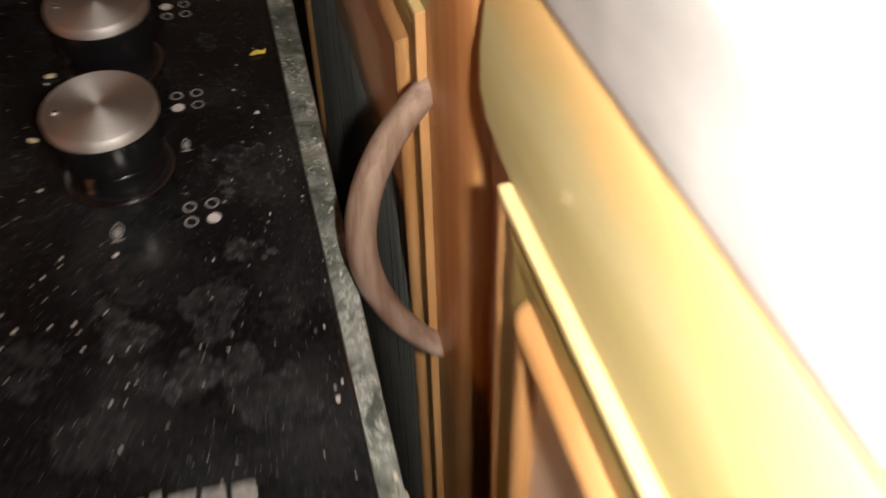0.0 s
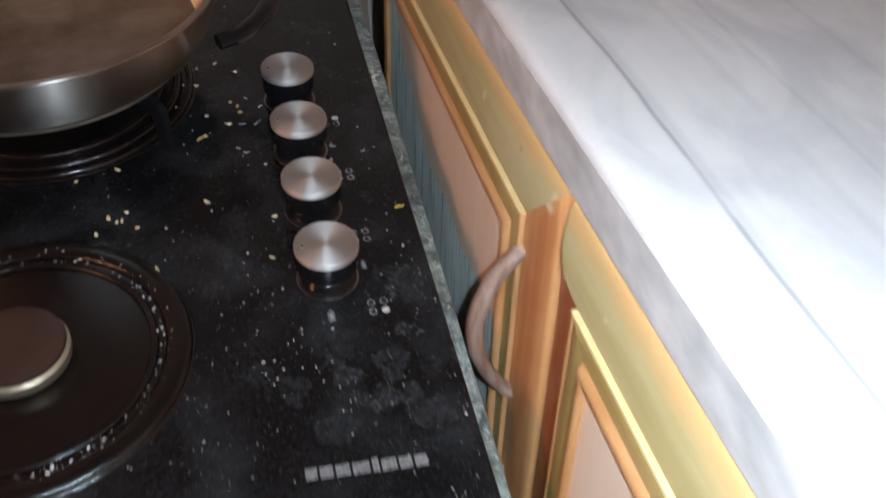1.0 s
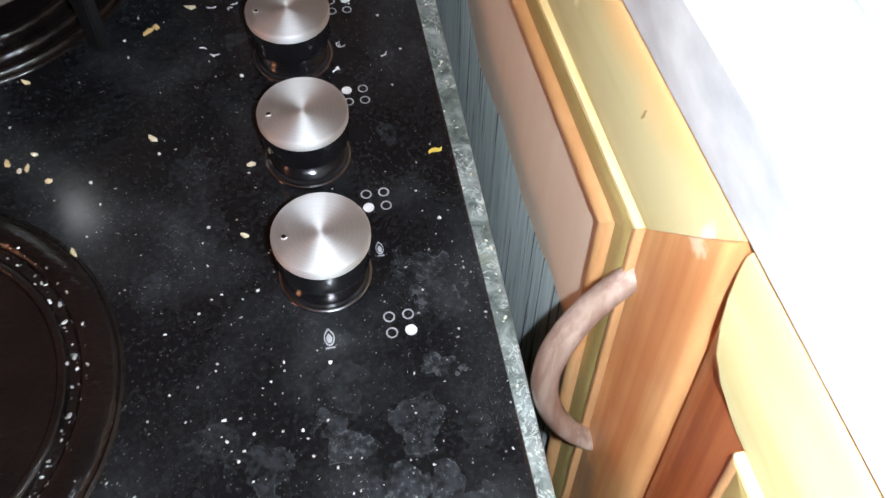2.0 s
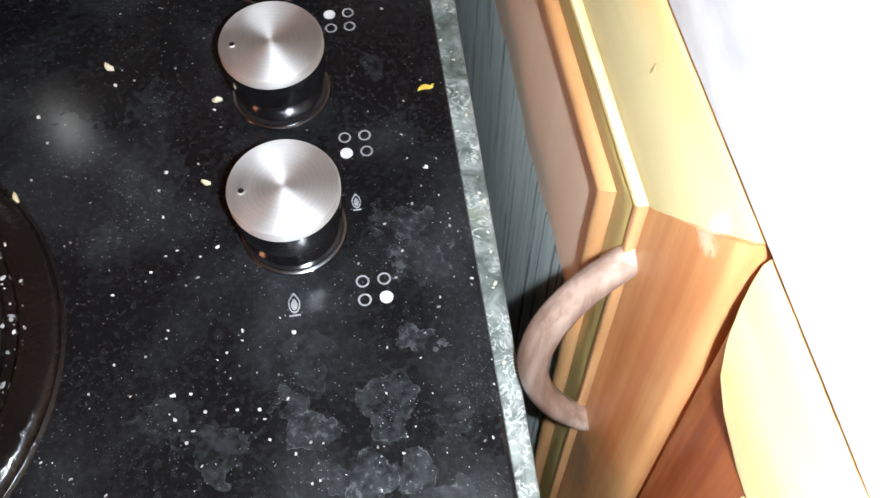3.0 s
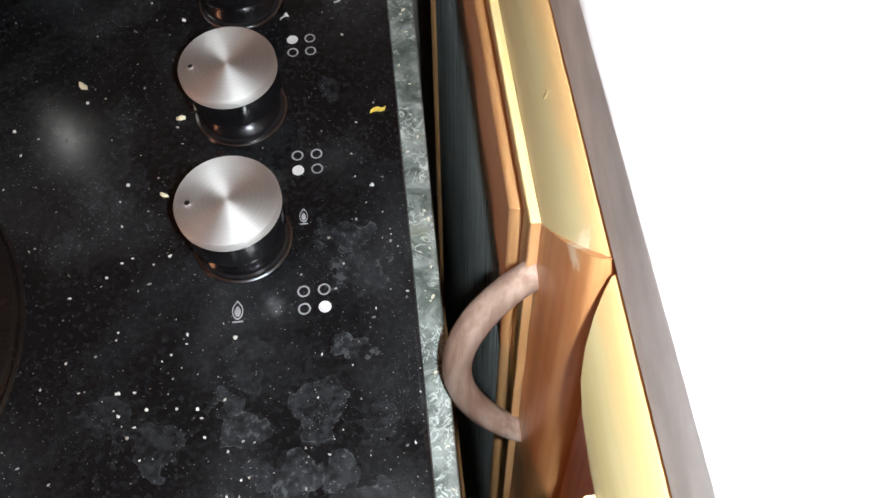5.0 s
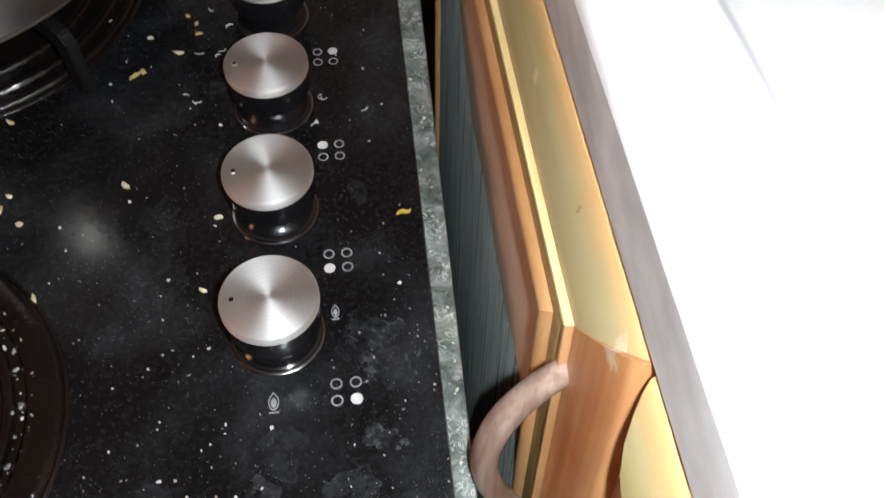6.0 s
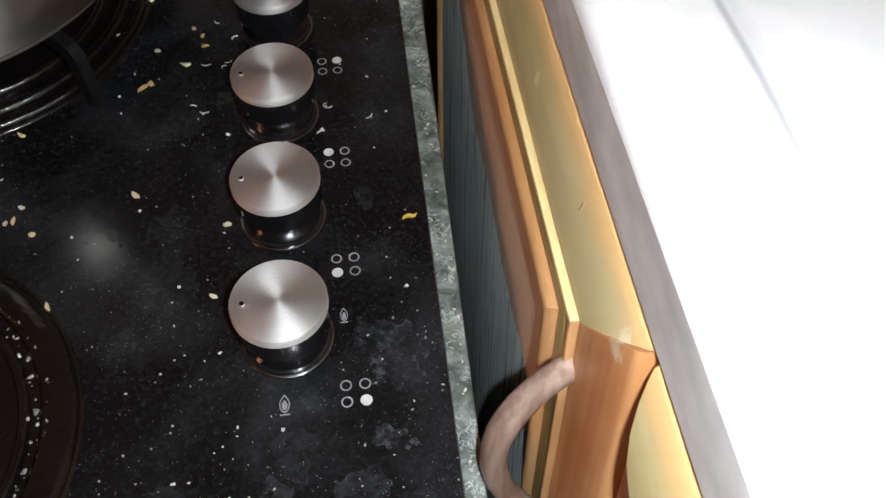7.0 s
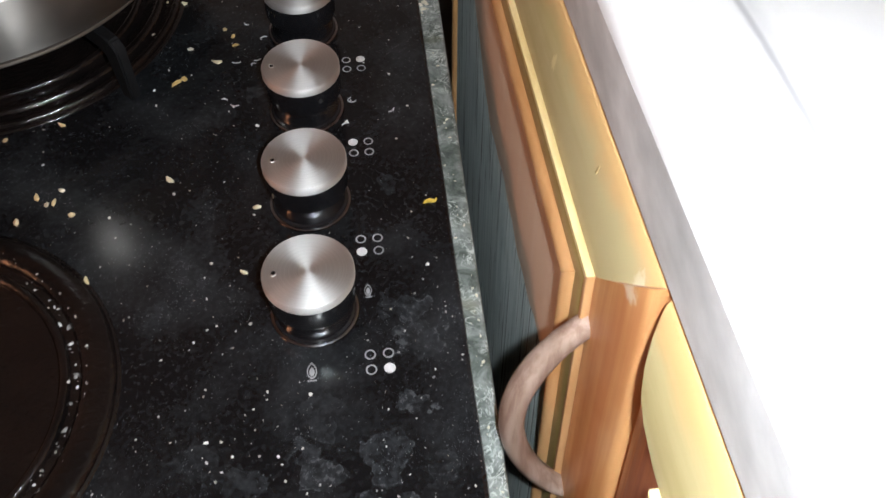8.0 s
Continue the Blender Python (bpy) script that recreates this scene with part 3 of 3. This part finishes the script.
FRAME = [(0.0, -0.016), (0.0, -0.0015), (0.0006, -0.0004), (0.002, 0.0006), (0.006, 0.0020), (0.012, 0.0038), (0.020, 0.0056), (0.027, 0.0067), (0.031, 0.0071), (0.0338, 0.0072), (0.0342, 0.0040)]
UPRIGHT = [(0.0, -0.016), (0.0, 0.0014), (0.0008, 0.0026), (0.003, 0.0036), (0.008, 0.0048), (0.014, 0.0058), (0.022, 0.0066), (0.031, 0.0072), (0.0338, 0.0072), (0.0342, 0.0040)]
SLOPED = [(0.0, -0.016), (0.0, 0.0000), (0.0008, 0.0008), (0.006, 0.0018), (0.0110, 0.0032), (0.0130, 0.0038), (0.018, 0.0048), (0.026, 0.0062), (0.0338, 0.0070), (0.0342, 0.0040)]
BEAD = [(0.0345, 0.0040), (0.0345, 0.0091), (0.0348, 0.0096), (0.0354, 0.0098), (0.0366, 0.0098), (0.0371, 0.0094), (0.0371, 0.0060)]
MOULD = [(0.0372, 0.0060), (0.0372, 0.0090), (0.0377, 0.0093), (0.045, 0.0089), (0.0508, 0.0084), (0.0511, 0.0060)]
INNER = [(0.0512, 0.0060), (0.0512, 0.0080), (0.0519, 0.0098), (0.0530, 0.0111), (0.0545, 0.0118), (0.0562, 0.0118), (0.0574, 0.0108), (0.0580, 0.0094), (0.0582, -0.004)]


SWEEP = [(0.0, 0.0), (0.003, 0.0), (0.012, 0.0035), (0.020, 0.0070), (0.027, 0.0115), (0.031, 0.018), (0.0335, 0.027), (0.0345, 0.0345), (0.1, 0.1)]


def member(profile, w, h, side, top, sweep=False):
    """One mitred side of a door frame: d runs inwards, the second number outwards (to -x). w along y, h down.
    With sweep the joint at the far upper corner runs in a curve, the rail lapping over the stile."""
    bm = bmesh.new()
    rows = []
    for d, o in profile:
        c = [(d, -d * top), (w - d, -d * top), (w - d, -h + d), (d, -h + d)]
        if sweep and side == 0:
            c[1] = (w - float(np.interp(d, [p[0] for p in SWEEP], [p[1] for p in SWEEP])), -d * top)
        if sweep and side == 1:
            c[1] = (w - d, -top * float(np.interp(d, [p[1] for p in SWEEP[1:]], [p[0] for p in SWEEP[1:]])))
        a, b = c[side], c[(side + 1) % 4]
        n = 12
        rows.append([bm.verts.new((-o, a[0] + (b[0] - a[0]) * i / n, a[1] + (b[1] - a[1]) * i / n)) for i in range(n + 1)])
    for r, q in zip(rows, rows[1:]):
        for i in range(len(r) - 1):
            bm.faces.new((r[i], r[i + 1], q[i + 1], q[i]))
    bm.faces.new([r[0] for r in rows])
    bm.faces.new([r[-1] for r in rows])
    return bm


def cupboard_door(label, y0, w, h, z, top, stile, edge, group="doors of the cabinet run"):
    door = thing("cabinet_door", label, "cabinet door", group, CAB @ pose(0, y0, z))
    for side, nm in enumerate(("top_rail", "stile", "bottom_rail", "stile")):
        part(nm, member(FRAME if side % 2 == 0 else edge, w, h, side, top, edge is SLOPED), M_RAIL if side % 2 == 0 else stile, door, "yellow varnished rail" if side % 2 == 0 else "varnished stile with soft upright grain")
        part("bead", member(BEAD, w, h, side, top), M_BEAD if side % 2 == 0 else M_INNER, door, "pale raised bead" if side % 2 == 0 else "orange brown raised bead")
        part("moulding", member(MOULD, w, h, side, top), M_MOULD, door, "olive ochre moulding")
        part("inner_moulding", member(INNER, w, h, side, top), M_INNER, door, "orange brown inner lip")
    part("panel", box(-0.0083, 0.0575, -h + 0.0575, 0.006, w - 0.0575, -0.0575 * top), M_PANEL, door, "cream panel")
    return door


DW = 0.45
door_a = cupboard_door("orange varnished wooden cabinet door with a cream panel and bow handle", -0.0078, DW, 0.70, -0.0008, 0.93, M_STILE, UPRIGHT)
door_b = cupboard_door("reddish varnished wooden cabinet door with a cream panel", -0.0110 - DW, DW, 0.70, -0.0010, 0.90, M_RED, SLOPED)
def ragged_sheet():
    """The blue-grey lower field: its upper edge wanders and climbs towards the hinges."""
    bm = bmesh.new()
    rows = []
    for k in range(41):
        y = 0.0586 + 0.3328 * k / 40
        top = -0.1290 + 0.0025 * math.sin(k * 0.5) + 0.0012 * math.sin(k * 1.7) + (0.05 * ((y - 0.22) / 0.128) ** 1.6 if y > 0.22 else 0)
        rows.append([bm.verts.new((x, y, z)) for x, z in ((-0.0082, top), (-0.0085, top - 0.0016), (-0.0085, -0.636), (-0.0082, -0.6376))])
    for a, b in zip(rows, rows[1:]):
        for q in range(3):
            bm.faces.new((a[q], b[q], b[q + 1], a[q + 1]))
    return bm


part("inset_panel", ragged_sheet(), M_TEAL, door_a, "blue-grey grained lower panel")

steps = [i / 28 for i in range(29)]
pts = [Vector((-0.0020 - 0.0272 * math.sin(math.pi * k) ** 0.66, 0.0342 - 0.0022 * k, -0.0518 - 0.1025 * k)) for k in steps]
part("handle", tube(pts, [(0.0036 + 0.0011 * math.sin(math.pi * k), 0.0047 + 0.0013 * math.sin(math.pi * k)) for k in steps]), M_HANDLE, door_a, "worn brown bow handle")


def patch(name, parent, y, z, ry, rz, material, depth=0.0002, seed=1):
    """A small ragged flake lying on the sloping face of the top rail."""
    rnd = random.Random(seed)
    bm = bmesh.new()
    n = 11
    out, top = [], []
    for k in range(n):
        a, r = 2 * math.pi * k / n, rnd.uniform(0.55, 1.1)
        dy, dz = ry * r * math.cos(a), rz * r * math.sin(a)
        d = -(z + dz) / 0.93
        prof = FRAME if d < y + dy else UPRIGHT
        h = float(np.interp(min(d, y + dy), [p[0] for p in prof[1:]], [p[1] for p in prof[1:]]))
        out.append(bm.verts.new((-h + 0.0008, y + dy, z + dz)))
        top.append(bm.verts.new((-h - depth, y + dy * 0.85, z + dz * 0.85)))
    for k in range(n):
        q = (k + 1) % n
        bm.faces.new((out[k], out[q], top[q], top[k]))
    bm.faces.new(top)
    return part(name, bm, material, parent)


patch("scuff", door_a, 0.0585, -0.0105, 0.0008, 0.0020, M_SCAR, 0.0003, seed=8)
patch("chipped_paint", door_b, DW - 0.058, -0.0170, 0.0014, 0.0014, M_CHIP, 0.0003, seed=11)

# ---- crumbs ----
RICE = [(-0.0624, 0.1744), (-0.0659, 0.154), (-0.0433, 0.1616), (-0.0299, 0.1514), (-0.0267, 0.1754), (-0.0223, 0.1697), (-0.021, 0.1627), (-0.0484, 0.138), (-0.045, 0.1404), (-0.0999, 0.1157), (-0.1238, 0.1080), (-0.0481, 0.0758),
        (-0.0944, 0.0747), (-0.1047, 0.0716), (-0.0998, 0.0669), (-0.0970, 0.0680), (-0.0885, 0.06), (-0.1112, 0.0585), (-0.0576, 0.2), (-0.0485, 0.1986), (-0.0589, 0.1937), (-0.0783, 0.0243), (-0.0844, 0.0263), (-0.0152, 0.022),
        (-0.0102, 0.0555), (-0.034, 0.2240), (-0.0465, 0.2190), (-0.021, 0.2120), (0.0545, 0.2360)]
CHIPS = [(-0.053, 0.1477), (-0.0593, 0.1344), (-0.0575, 0.1234), (-0.0234, 0.1163), (-0.0212, 0.1190), (-0.0726, 0.0573), (-0.0689, 0.0456), (-0.0114, 0.0518), (-0.0459, 0.0674), (-0.0102, 0.1056), (-0.0124, -0.0037), (-0.03, 0.0105), (-0.0285, 0.0278),
         (0.0598, 0.0177), (0.0534, 0.1334), (0.0416, 0.1433), (0.0337, 0.1174), (0.0311, 0.1037), (0.0555, 0.1588), (-0.0667, 0.0016), (-0.034, -0.0096), (-0.0182, -0.006), (-0.0288, -0.0309), (-0.0062, -0.0374), (-0.0111, -0.0407), (-0.0455, -0.0397),
         (-0.0224, -0.0527), (-0.0279, -0.0525), (-0.0184, -0.0587), (-0.0022, -0.0603), (0.0003, -0.0702), (-0.0221, -0.0643), (-0.0241, -0.0675), (0.0099, -0.0369), (0.0076, -0.0756), (0.0661, -0.0792), (0.0675, -0.0985), (0.0655, -0.1035)]


def crumb_mesh(seed, long, material, rugged=0.0):
    rnd = random.Random(seed)
    bm = bmesh.new()
    bmesh.ops.create_icosphere(bm, subdivisions=1, radius=1.0)
    for v in bm.verts:
        k = rnd.uniform(0.75 - rugged, 1.2 + rugged)
        v.co = Vector((v.co.x * long * k, v.co.y * 0.0011 * k + 0.00025 * math.cos(v.co.x * 2) * long / 0.002, (v.co.z * 0.0007 * k)))
    low = min(v.co.z for v in bm.verts)
    for v in bm.verts:
        v.co.z -= low
    return mesh_of(bm, "crumb", material, 25 if rugged else 60)


LUMPS = [crumb_mesh(k + 40, long, M_LUMP, 0.15) for k, long in enumerate((0.0021, 0.0023, 0.0019))]
SHAPES = [crumb_mesh(k, long, M_CRUMB) for k, long in enumerate((0.0018, 0.0021, 0.0016, 0.0023, 0.0014, 0.0019))]
BITS = [crumb_mesh(k + 20, long, M_BIT, 0.3) for k, long in enumerate((0.0009, 0.0012, 0.0008, 0.0010))]
rnd = random.Random(4)
for k, (x, y) in enumerate(RICE):
    orange = k in (5, 6, 7, 8)
    ob = tagged(new("rice_crumb", LUMPS[k % len(LUMPS)] if orange else SHAPES[k % len(SHAPES)]), "orange stained rice grain on the black hob glass" if orange else "dry cooked rice grain stuck on the black hob glass", "crumb", "rice crumbs on the hob")
    ob.matrix_world = HOB @ pose(x, y, 0.0, 0, 0, rnd.uniform(0, 180)) @ Matrix.Scale(rnd.uniform(0.95, 1.3), 4)
for k, (x, y) in enumerate(CHIPS):
    ob = tagged(new("dry_crumb", BITS[k % len(BITS)]), "small white dry crumb on the black hob glass", "crumb", "white crumbs on the hob")
    ob.matrix_world = HOB @ pose(x, y, 0.0, 0, 0, rnd.uniform(0, 360)) @ Matrix.Scale(rnd.uniform(0.35, 0.8), 4)
shred = tagged(new("herb_shred", mesh_of(tube([(0.0032 * (k - 3) / 3, 0.0008 * math.sin(k), 0.0009 + 0.0003 * math.cos(k * 2)) for k in range(7)], [(0.0004 + 0.0004 * math.sin(math.pi * k / 6), 0.0010 * math.sin(math.pi * (k + 0.5) / 7)) for k in range(7)], 8), "herb_shred", M_HERB)), "thin yellow shred of food on the hob glass", "food scrap")
shred.matrix_world = HOB @ pose(0.0645, 0.051, 0, 0, 0, 25)


# curled rims of dried drips between the knobs
def drip(x, y, r, start, sweep, thick):
    """A thin curved ridge left by a dried drop: x, y, radius, first angle and sweep in degrees, half width."""
    steps = [radians(start + sweep * k / 9) for k in range(10)]
    line = [(r * math.cos(a) * (1 + 0.10 * math.sin(5 * a)), 0.8 * r * math.sin(a), 0.0002) for a in steps]
    wide = [(0.3 * thick + thick * math.sin(math.pi * (k + 0.4) / 10) * (0.75 + 0.25 * math.sin(3.1 * k + r * 4000)), 0.00025) for k in range(10)]
    ob = tagged(new("dried_drip", mesh_of(tube(line, wide, 6), "dried_drip", M_DRIP)), "curled white rim of a dried drip on the hob glass", "dried drip", "dried drips on the hob")
    ob.matrix_world = HOB @ pose(x, y, 0)


for spot in ((-0.0066, 0.1668, 0.0020, 60, 150, 0.00045), (-0.0205, 0.1520, 0.0026, 210, 110, 0.00022), (-0.0110, 0.1530, 0.0028, 250, 90, 0.00025), (-0.0262, 0.1238, 0.0018, 10, 110, 0.00035), (-0.0205, 0.1218, 0.0026, 200, 110, 0.00030),
             (0.0510, 0.1105, 0.0030, 270, 90, 0.00030), (0.0312, 0.1012, 0.0022, 60, 120, 0.00040), (-0.0150, 0.1800, 0.0020, 170, 110, 0.00025), (-0.0120, 0.1480, 0.0012, 30, 200, 0.00025), (0.0345, 0.1180, 0.0020, 100, 240, 0.00022)):
    drip(*spot)


def flecks(name, spots, material, label):
    """Loose dry flecks in one mesh: each a low ragged cone."""
    rnd = random.Random(name)
    verts, faces = [], []
    for x, y, z, r in spots:
        b, n = len(verts), 5
        turn, long = rnd.uniform(0, 6.28), rnd.uniform(1.0, 1.9)
        for k in range(n):
            a = 2 * math.pi * k / n
            u, w = r * long * math.cos(a) * rnd.uniform(0.7, 1.2), r * math.sin(a) * rnd.uniform(0.7, 1.2)
            verts.append((x + u * math.cos(turn) - w * math.sin(turn), y + u * math.sin(turn) + w * math.cos(turn), z))
        verts.append((x, y, z + r * 0.8))
        faces += [(b + k, b + (k + 1) % n, b + n) for k in range(n)]
    me = bpy.data.meshes.new(name)
    me.from_pydata(verts, [], faces)
    me.materials.append(material)
    ob = new(name, me)
    ob.matrix_world = HOB
    return tagged(ob, label, "crumbs", kind="stuff")


rnd = random.Random(21)
spots = []
while len(spots) < 1000:
    x, y = rnd.uniform(-0.30, 0.071), rnd.uniform(-0.149, 0.33)
    dense = 1.0 if y < 0.03 else 0.45 if y < 0.2 else 0.2
    if x < -0.13:
        dense *= 0.4
    if rnd.random() > dense or math.hypot(x + 0.143, y - 0.206) < 0.096 or math.hypot(x + 0.146, y + 0.028) < 0.086:
        continue
    if any(math.hypot(x - 0.013, y - 0.057 * k) < 0.0185 for k in range(4)):
        continue
    spots.append((x, y, 0.0, 0.00010 + 0.00044 * rnd.random() ** 4.0))
for k in range(160):
    a, r = rnd.uniform(-2.2, 1.9), rnd.choice((0.0688, 0.0694, 0.0745)) + rnd.gauss(0, 0.0012)
    spots.append((-0.146 + r * math.cos(a), -0.028 + r * math.sin(a), float(np.interp(r, [p[0] for p in FRONT_DISH], [p[1] for p in FRONT_DISH])), 0.00022 + 0.0008 * rnd.random() ** 3))
flecks("dry_flecks", spots, M_FLECK, "tiny pale dry flecks scattered over the hob")
spots = [(rnd.uniform(0.0742, 0.0795), rnd.uniform(-0.15, 0.25), -0.0098, 0.0002 + 0.0006 * rnd.random() ** 3) for k in range(70)]
spots += [(0.079 + rnd.gauss(0, 0.002), 0.208 + rnd.gauss(0, 0.008), -0.0098, rnd.uniform(0.0005, 0.0016)) for k in range(26)]
flecks("dry_flecks", spots, M_CRUMB, "yellowish crumbs along the worktop edge")

# the white scrap of paper wedged behind the hob
bm = bmesh.new()
grid = [[bm.verts.new((0.086 + 0.0015 * math.sin(i * 1.7 + j), 0.262 + 0.011 * i, -0.045 + 0.015 * j + 0.002 * math.sin(i * 2.1))) for j in range(6)] for i in range(5)]
for i in range(4):
    for j in range(5):
        bm.faces.new((grid[i][j], grid[i + 1][j], grid[i + 1][j + 1], grid[i][j + 1]))
bmesh.ops.solidify(bm, geom=bm.faces[:], thickness=0.0006)
scrap = new("paper_scrap", mesh_of(bm, "paper_scrap", M_WHITE))
scrap.matrix_world = HOB
tagged(scrap, "white crumpled paper scrap wedged beside the worktop edge", "paper")


def motions():
    walk(torch, [(t, HOB @ look(eye, target, roll) @ pose(0.0238, 0.0, 0.006)) for t, eye, target, roll in PATH])


# ---- the lamp that the filmer carries ----
def glow(name, colour, strength):
    m = bpy.data.materials.new(name)
    m.use_nodes = True
    e = m.node_tree.nodes.new("ShaderNodeEmission")
    e.inputs[0].default_value, e.inputs[1].default_value = (*colour, 1), strength
    m.node_tree.links.new(e.outputs[0], m.node_tree.nodes["Material Output"].inputs[0])
    return m


torch = thing("pocket_lamp", "small white lamp carried beside the lens", "lamp")
part("housing", lathe([(0, 0.004), (0.006, 0.004), (0.006, 0.0), (0.0045, 0.0), (0.0045, 0.002), (0, 0.002)], 32), M_KNOB, torch)
part("led", lathe([(0.0, 0.0005), (0.004, 0.0005), (0.004, 0.0015), (0.0, 0.0015)], 24), glow("white_led", (0.93, 1.0, 1.04), LED), torch, "glowing white lamp face")
motions()
